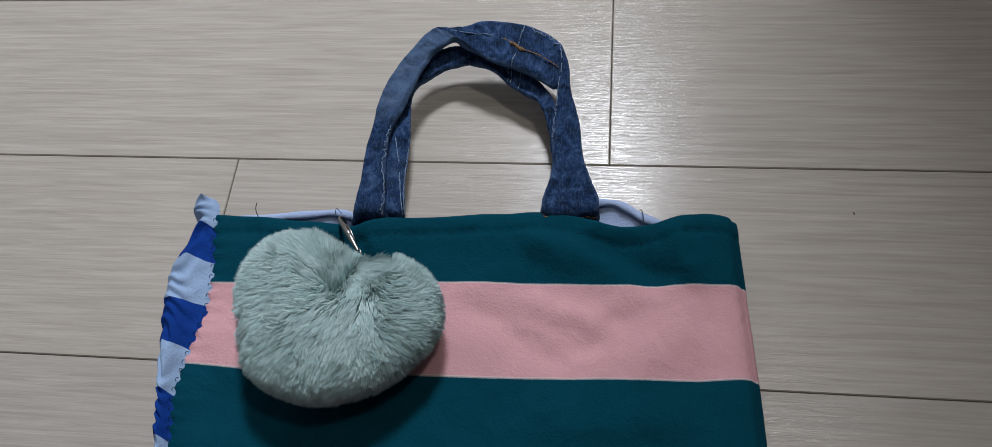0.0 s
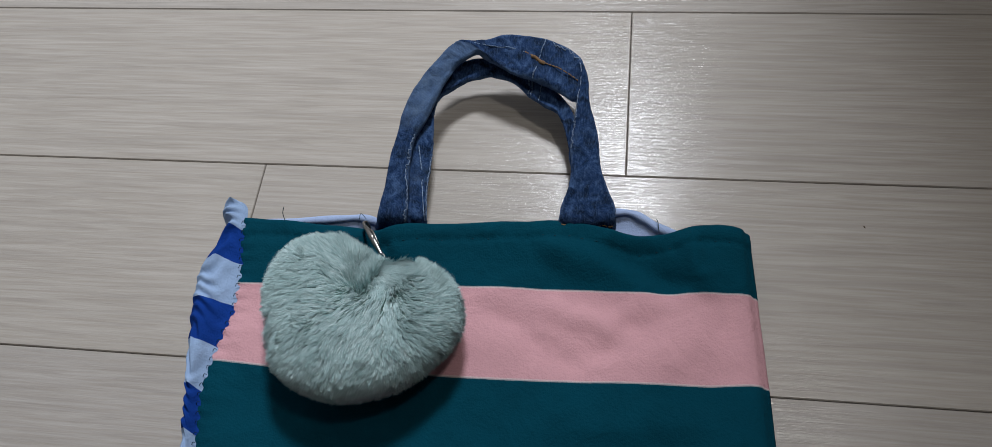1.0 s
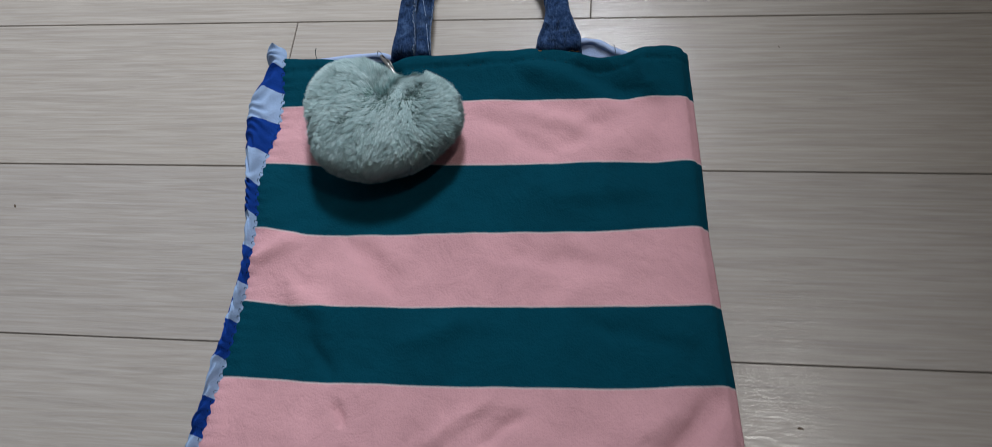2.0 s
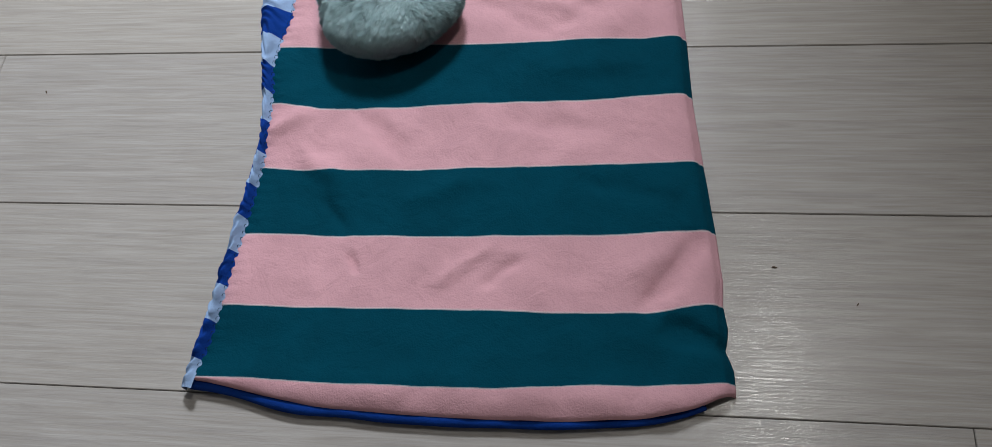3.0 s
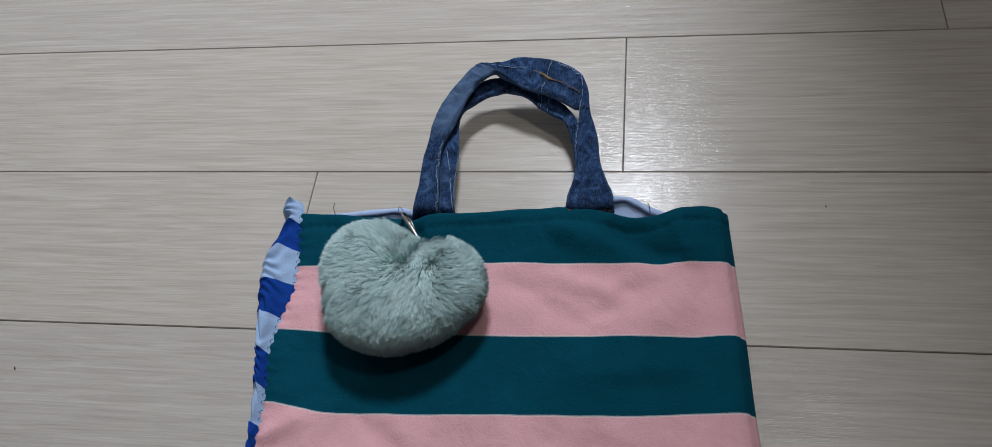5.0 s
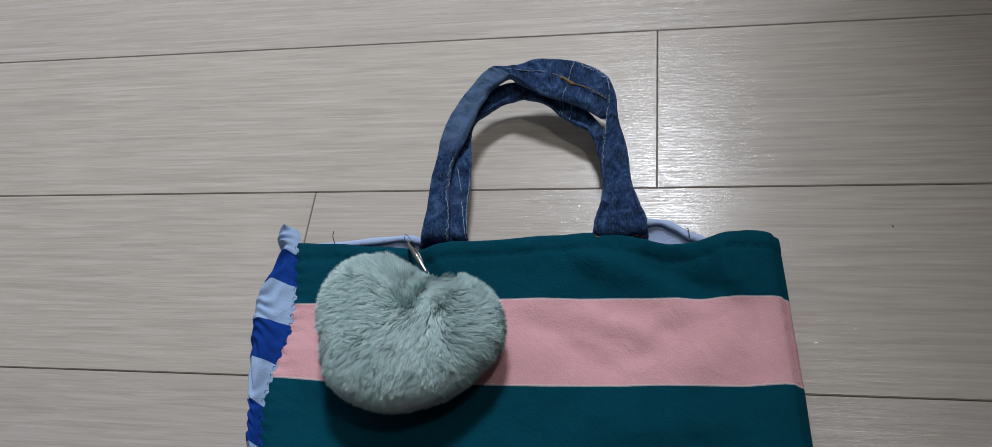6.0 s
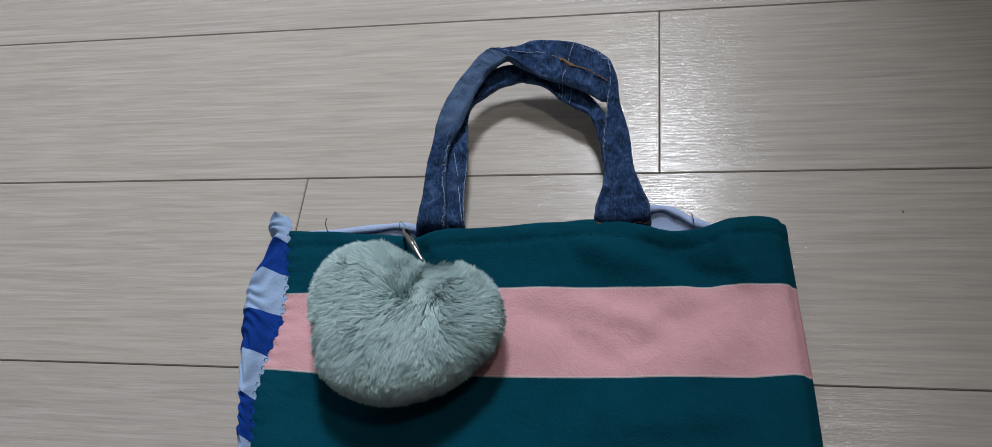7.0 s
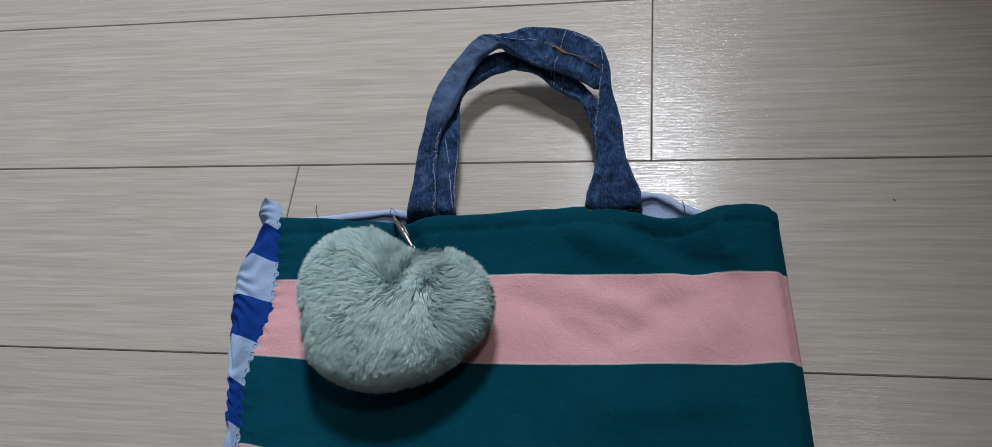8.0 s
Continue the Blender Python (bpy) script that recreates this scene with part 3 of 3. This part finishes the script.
BACK = [(-0.0733, 0.3015, 0.01, -0.0572, 0.302, 0.01), (-0.0714, 0.3072, 0.0202, -0.0564, 0.3077, 0.0202), (-0.0738, 0.3274, 0.0213, -0.059, 0.3278, 0.0213),
        (-0.0757, 0.3483, 0.0224, -0.059, 0.3489, 0.0219), (-0.0767, 0.3698, 0.0235, -0.06, 0.3679, 0.0224), (-0.0751, 0.3862, 0.0246, -0.0617, 0.3846, 0.0229),
        (-0.0721, 0.4003, 0.0251, -0.0629, 0.3987, 0.0235), (-0.0676, 0.4149, 0.0257, -0.0601, 0.4114, 0.0241), (-0.0596, 0.4296, 0.0262, -0.0503, 0.4199, 0.0241),
        (-0.0487, 0.4429, 0.0268, -0.0399, 0.4278, 0.0241), (-0.0344, 0.4485, 0.0268, -0.0257, 0.4322, 0.0241), (-0.0196, 0.4485, 0.0268, -0.0123, 0.431, 0.0241),
        (-0.0044, 0.4435, 0.0268, -0.0005, 0.4244, 0.0241), (0.0111, 0.4337, 0.0268, 0.009, 0.4143, 0.0241), (0.0243, 0.4233, 0.0262, 0.0199, 0.4066, 0.0235),
        (0.0338, 0.4144, 0.0257, 0.0312, 0.4001, 0.0229), (0.0424, 0.4032, 0.0251, 0.0364, 0.3914, 0.0224), (0.0468, 0.3905, 0.0246, 0.0407, 0.3794, 0.0219),
        (0.0486, 0.3717, 0.0235, 0.0439, 0.3649, 0.0213), (0.0517, 0.3455, 0.0224, 0.047, 0.3475, 0.0207), (0.057, 0.3159, 0.0202, 0.0494, 0.3163, 0.0191),
        (0.0572, 0.3054, 0.01, 0.0461, 0.3051, 0.01)]


def front_fade(s, f):
    return max(0.0, min(1.0, (s - 0.13) / 0.08)) * max(0.0, min(1.0, (0.405 + 0.035 * f - s) / 0.012 + 0.5)) + 0.25 * math.exp(-((s - 0.80) / 0.05) ** 2)


def back_fade(s, f):
    return 0.35 * max(0.0, 1 - abs(s - 0.12) / 0.10) - 0.15 * math.exp(-((s - 0.45) / 0.12) ** 2)


DENIM = denim_material()
back_handle, back_frame = strap(BACK, 21, "worn blue denim handle, partly hidden by the other", 0.0060, back_fade)
front_handle, front_frame = strap(FRONT, 11, "worn blue denim handle with tan stitching", 0.0065, front_fade)
ON_FRONT, ON_BACK = (front_handle, front_frame, 11, 0.0065), (back_handle, back_frame, 21, 0.0060)
seam(*ON_FRONT, "stitching", TAN_THREAD, "tan topstitching", [(0.531, -0.15), (0.569, 0.12), (0.602, 0.15), (0.662, 0.08)], 0.00055, 13)
seam(*ON_FRONT, "thread_knot", TAN_THREAD, "thick tan bar of stitching", [(0.544, 0.0), (0.556, 0.10), (0.566, 0.14)], 0.0011, 0, 0.05)
seam(*ON_FRONT, "felled_seam", WORN_SEAM, "pale worn seam along the strap", [(0.42, -0.35), (0.45, -0.28), (0.479, -0.25), (0.531, -0.15)], 0.0004)
seam(*ON_FRONT, "cross_seam", WORN_SEAM, "pale worn seam across the strap", [(0.566, -0.92), (0.560, -0.40), (0.556, 0.05), (0.551, 0.55), (0.546, 0.95)], 0.0005, 0, 0.02)
seam(*ON_FRONT, "frayed_edge", PALE_THREAD, "pale frayed edge", [(0.580, -0.88), (0.600, -0.80), (0.622, -0.85), (0.650, -0.80), (0.672, -0.35), (0.684, 0.10), (0.692, 0.80), (0.724, 0.95)], 0.00042, 0, 0.11)
seam(*ON_FRONT, "frayed_edge", PALE_THREAD, "pale frayed edge", [(0.727, 0.93), (0.779, 0.90), (0.820, 0.90)], 0.00042, 0, 0.11)
seam(*ON_FRONT, "frayed_edge", PALE_THREAD, "pale frayed edge", [(0.150, 0.90), (0.120, 0.93), (0.098, 0.92), (0.060, 0.95), (0.030, 0.93)], 0.00042, 0, 0.11)
seam(*ON_FRONT, "base_stitching", TAN_THREAD, "tan stitching at the strap's foot", [(0.967, 0.90), (0.971, 0.30), (0.974, -0.30), (0.976, -0.92)], 0.00045, 9)
seam(*ON_BACK, "felled_seam", WORN_SEAM, "pale worn seam along the strap", [(0.180, -0.25), (0.115, 0.42), (0.033, 0.85)], 0.0004)
seam(*ON_BACK, "frayed_edge", PALE_THREAD, "pale frayed edge", [(0.160, 0.95), (0.120, 0.97), (0.070, 0.96), (0.033, 0.97)], 0.0004, 0, 0.05)
for s in (0.612, 0.622, 0.648):
    seam(*ON_BACK, "cross_seam", WORN_SEAM, "pale worn seam across the strap", [(s, -0.90), (s + 0.003, 0.0), (s + 0.006, 0.92)], 0.0004, 10)

# Short fibres that stand off the raw edges.
for ob, fr, seed, thick, lo, hi, f in ((*ON_BACK, 0.06, 0.19, 1), (*ON_FRONT, 0.66, 0.76, 1), (*ON_BACK, 0.40, 0.56, 1)):
    rg = random.Random(seed + int(100 * lo))
    verts, faces = [], []
    for k in range(26):
        s = rg.uniform(lo, hi)
        q = fr[int(s * (len(fr) - 1))]
        p = strap_point(q, 0.0, s, seed, thick) - q[2] * 0.0008
        d = q[2] * rg.uniform(0.4, 1.0) + q[1] * rg.uniform(-0.9, 0.9) + q[3] * rg.uniform(-0.3, 0.5)
        ln = rg.uniform(0.0010, 0.0030)
        v, fc = tube([p - HERE, p + d * ln * 0.6 - HERE, p + d * ln + q[1] * rg.uniform(-1, 1) * 0.0008 - HERE], 0.00012, 5, 4)
        faces += [tuple(len(verts) + i for i in g) for g in fc]
        verts += v
    mesh_part("fibres", verts, faces, PALE_THREAD, ob, "short pale fibres along the raw edge")

# ---- the furry heart on its clasp ----
heart = thing("heart_keyring", "fluffy sage green plush heart clipped to the striped bag", "keyring", (-0.084, 0.213, 0.0))
HEART = np.array((-0.084, 0.213, 0.0))
# How far the outline reaches from the middle, every twelve degrees.
REACH = [0.0708, 0.0717, 0.0691, 0.0649, 0.0590, 0.0530, 0.0478, 0.0470, 0.0545, 0.0641, 0.0718, 0.0754, 0.0770, 0.0753, 0.0702, 0.0657, 0.0636, 0.0633,
         0.0636, 0.0620, 0.0596, 0.0578, 0.0570, 0.0566, 0.0562, 0.0572, 0.0580, 0.0596, 0.0625, 0.0673]
ROUND = smooth_line([[r] for r in REACH[-2:] + REACH + REACH[:3]], 341)[20:321, 0]
MID, TALL = 0.0455, 0.0258


def heart_point(a, e, grow=0.0):
    """Body surface: a round the outline, e from the under side (-pi/2) to the top (pi/2)."""
    r = float(np.interp(a % (2 * math.pi), np.linspace(0, 2 * math.pi, 301), ROUND)) - 0.0075 + grow
    c = abs(math.cos(e)) ** 0.8
    x, y = r * c * math.cos(a), r * c * math.sin(a)
    z = MID + (TALL + grow) * math.copysign(abs(math.sin(e)) ** 0.9, math.sin(e))
    cleft = math.exp(-((x - 0.0105) / 0.011) ** 2) * max(0.0, min(1.0, (y - 0.004) / 0.03))
    z -= 0.009 * cleft * max(0.0, math.sin(e))
    return np.array((x, y, z))


verts = [heart_point(2 * math.pi * j / 72, -math.pi / 2 + math.pi * i / 28) for i in range(29) for j in range(72)]
mesh_part("body", verts, grid_faces(29, 72, True), FUR_SKIN, heart, "plush backing under the fur")


def grow_fur(count, clumps, seed):
    """Fine tapered hairs, leaning outward and gathered into small tufts."""
    rg = np.random.RandomState(seed)

    def roots(k):
        a = rg.uniform(0, 2 * math.pi, k)
        e = np.arcsin(rg.uniform(-0.75, 1.0, k))
        p = np.array([heart_point(x, y) for x, y in zip(a, e)])
        q = np.array([heart_point(x + 0.02, y) for x, y in zip(a, e)])
        w = np.array([heart_point(x, y + 0.02) for x, y in zip(a, e)])
        n = np.cross(q - p, w - p)
        n /= np.maximum(np.linalg.norm(n, axis=1)[:, None], 1e-9)
        out = p - np.array((0, 0, MID))
        n *= np.sign((n * out).sum(1))[:, None]
        return p, n

    def flow(p):
        f = np.array([(noise.noise(Vector((x * 28, y * 28, 4.0))), noise.noise(Vector((x * 28, y * 28, 9.0))), 0.0) for x, y, z in p])
        g = np.array([(noise.noise(Vector((x * 90, y * 90, 14.0))), noise.noise(Vector((x * 90, y * 90, 19.0))), 0.0) for x, y, z in p])
        o = (p[:, :3] - np.array((0.0105, 0.012, 0))) * np.array((1, 1, 0))
        o /= np.maximum(np.linalg.norm(o, axis=1)[:, None], 0.02)
        return 0.60 * o + 0.85 * f + 0.80 * g + np.array((-0.04, -0.28, -0.05))

    cp, cn = roots(clumps)
    cd = cn * 0.50 + flow(cp) * 0.95 + rg.normal(0, 0.18, cp.shape)
    cd /= np.linalg.norm(cd, axis=1)[:, None]
    clen = rg.uniform(0.0055, 0.0100, clumps)
    ctip = cp + cd * clen[:, None]
    p, n = roots(count)
    near = np.empty(count, dtype=int)
    for i in range(0, count, 2000):
        d = ((p[i:i + 2000, None, :] - cp[None]) ** 2).sum(2)
        near[i:i + 2000] = d.argmin(1)
    d = n * 0.50 + flow(p) * 0.95 + rg.normal(0, 0.14, p.shape)
    d /= np.linalg.norm(d, axis=1)[:, None]
    own = p + d * rg.uniform(0.0050, 0.0088, count)[:, None]
    g = rg.uniform(0.10, 0.48, count)[:, None]
    tip = own * (1 - g) + ctip[near] * g
    tip[:, 2] = np.maximum(tip[:, 2], 0.017)
    mid = (p + tip) / 2 + n * 0.0010
    side = np.cross(tip - p, n)
    side /= np.maximum(np.linalg.norm(side, axis=1)[:, None], 1e-9)
    w = rg.uniform(0.00012, 0.00021, count)[:, None]
    v = np.stack([p - side * w, p + side * w, mid - side * w * 0.85, mid + side * w * 0.85, tip], 1).reshape(-1, 3)
    b = np.arange(count) * 5
    quads = np.stack([b, b + 1, b + 3, b + 2], 1).tolist()
    tris = np.stack([b + 2, b + 3, b + 4], 1).tolist()
    return v.tolist(), [tuple(q) for q in quads] + [tuple(q) for q in tris]


verts, faces = grow_fur(110000, 4200, 5)
mesh_part("fur", verts, faces, FUR, heart, "soft sage green plush fur", kind="stuff")

# The clasp: a bar with a hook over the hem, a small ring into the fur.
CL = [(-0.0975, 0.2905, 0.0300), (-0.0930, 0.2850, 0.0330), (-0.0880, 0.2780, 0.0345), (-0.0835, 0.2715, 0.0350), (-0.0800, 0.2665, 0.0350)]
v, f = tube([np.array(p) - HEART for p in CL], 0.0020, 40, 10, lambda t: 0.75 + 0.5 * math.sin(math.pi * min(1, t * 1.1)) ** 2 - (0.25 if 0.44 < t < 0.5 else 0), 0.8)
clasp = mesh_part("clasp", v, f, STEEL, heart, "worn silver metal clasp")
v, f = tube([np.array(p) - HEART for p in [(-0.0975, 0.2905, 0.030), (-0.0995, 0.2945, 0.0285), (-0.0985, 0.2965, 0.0245), (-0.0965, 0.2930, 0.0205)]], 0.0012, 18, 8)
mesh_part("hook", v, f, STEEL, clasp)
v, f = tube([np.array(p) - HEART for p in [(-0.0915, 0.2860, 0.0345), (-0.0880, 0.2820, 0.0372), (-0.0850, 0.2770, 0.0372), (-0.0830, 0.2735, 0.0362)]], 0.0007, 18, 7)
mesh_part("lever", v, f, STEEL, clasp)
for k in range(3):
    c = np.array((-0.0795 + 0.0016 * k, 0.2650 - 0.0030 * k, 0.0352))
    pts = []
    for s in range(13):
        w = 2 * math.pi * s / 12
        up = np.array((0, 0, 1.0)) if k % 2 else np.array((0.88, 0.47, 0.0))
        pts.append(c + np.array((0.47, -0.88, 0)) * 0.0024 * math.cos(w) + up * 0.0018 * math.sin(w) - HEART)
    v, f = tube(pts, 0.0005, 26, 6)
    mesh_part("chain_link", v, f, STEEL, heart, "small silver chain link")

# ---- cables at the edge of the view ----
white_cable = thing("white_cable", "glossy white power cable looping just above the floor", "cable", (-0.70, 0.62, 0.0))
C0 = np.array((-0.70, 0.62, 0.0))
LOOP = [(-1.0, 0.60, 0.006), (-0.90, 0.597, 0.008), (-0.82, 0.592, 0.013), (-0.772, 0.587, 0.0155), (-0.730, 0.583, 0.0155), (-0.698, 0.590, 0.0150),
        (-0.679, 0.606, 0.0145), (-0.673, 0.632, 0.0145), (-0.690, 0.672, 0.0145), (-0.74, 0.71, 0.0150), (-0.84, 0.74, 0.008), (-1.0, 0.755, 0.006)]
v, f = tube([np.array(p) - C0 for p in LOOP], 0.0047, 140, 14)
cord = mesh_part("cord", v, f, CORD_WHITE, white_cable)
line = smooth_line(LOOP, 400)
for k, (at, ln) in enumerate(((0.425, 0.0032), (0.445, 0.0052), (0.464, 0.0016), (0.482, 0.0052), (0.503, 0.0032))):
    i = int(at * 399)
    c, t = line[i], line[i + 1] - line[i]
    t /= np.linalg.norm(t)
    up = np.array((0.30, -0.62, 0.72))
    up -= t * up.dot(t)
    up /= np.linalg.norm(up)
    s = np.cross(t, up)
    q = [c + up * 0.00476 + t * a * ln / 2 + s * b * 0.0008 - C0 for a, b in ((-1, -1), (1, -1), (1, 1), (-1, 1))]
    q += [p - up * 0.0006 for p in q]
    mesh_part("printed_mark", q, [(0, 1, 2, 3), (4, 7, 6, 5), (0, 4, 5, 1), (1, 5, 6, 2), (2, 6, 7, 3), (3, 7, 4, 0)], INK, cord, "dark printed mark", smooth=False)
for name, mat, label, dx, z in (("white_cable", CORD_WHITE, "second white power cable lying under the loop", 0.0, 0.0043), ("black_cable", CORD_BLACK, "black power cable lying beside a white one on the floor", 0.0105, 0.0043)):
    pts = [(-0.83 + dx, 0.47, z), (-0.80 + dx, 0.515, z), (-0.778 + dx, 0.555, z), (-0.760 + dx, 0.59, z), (-0.742 + dx, 0.63, z), (-0.715 + dx, 0.70, z), (-0.69 + dx, 0.80, z)]
    ob = thing(name, label, "cable", (-0.76 + dx, 0.59, 0))
    base = np.array((-0.76 + dx, 0.59, 0.0))
    v, f = tube([np.array(p) - base for p in pts], 0.0042, 60, 12)
    mesh_part("cord", v, f, mat, ob)

# ---- crumbs on the floor ----
for k, (x, y, s) in enumerate(((-0.427, 0.150, 0.0011), (0.245, -0.017, 0.0013), (0.304, -0.046, 0.0009), (0.254, 0.324, 0.0007), (-0.695, 0.510, 0.0008))):
    bm = bmesh.new()
    bmesh.ops.create_icosphere(bm, subdivisions=2, radius=s)
    for vtx in bm.verts:
        vtx.co *= 1 + 0.4 * noise.noise(vtx.co * 900 + Vector((k, 0, 0)))
        vtx.co = Vector((vtx.co.x * 0.6, vtx.co.y * 1.6, vtx.co.z * 0.5))
    ob = part("crumb", bm, CRUMB)
    ob.location = (x, y, s * 0.42)
    ob.rotation_euler = (0, 0, 0.5 + k)
    tagged(ob, "tiny dark brown crumb lying on the laminate floor", "crumb", "crumbs on the floor")


# ---- floor planks ----
def plank_mesh(length):
    """One board with chamfered upper edges, its origin at its lower left corner."""
    g, c = 0.0003, 0.0006
    ring = [(g, g), (length - g, g), (length - g, ROW - g), (g, ROW - g)]
    inner = [(g + c, g + c), (length - g - c, g + c), (length - g - c, ROW - g - c), (g + c, ROW - g - c)]
    v = [(x, y, -0.0034) for x, y in ring] + [(x, y, -0.0009) for x, y in ring] + [(x, y, 0.0) for x, y in inner]
    f = [(8, 9, 10, 11)]
    for i in range(4):
        j = (i + 1) % 4
        f += [(i, j, 4 + j, 4 + i), (4 + i, 4 + j, 8 + j, 8 + i)]
    me = bpy.data.meshes.new("plank")
    me.from_pydata(v, [], f)
    me.materials.append(PLANK)
    return me


whole, made = plank_mesh(LENGTH), {}
for r in range(math.floor((YA - Y0) / ROW), math.ceil((YB - Y0) / ROW)):
    y = Y0 + r * ROW
    x = X0 + 0.286 * r + (0.011 if r == 1 else 0.0)
    while x > XA:
        x -= LENGTH
    while x < XB:
        a, b = max(x, XA), min(x + LENGTH, XB)
        if b - a > 0.02 and y > YA - 0.16:
            if b - a > LENGTH - 0.001:
                me = whole
            else:
                key = round(b - a, 3)
                me = made.setdefault(key, plank_mesh(b - a)) if key not in made else made[key]
            ob = new("plank", me)
            ob.parent = floor
            ob.location = (a, y, 0)
        x += LENGTH
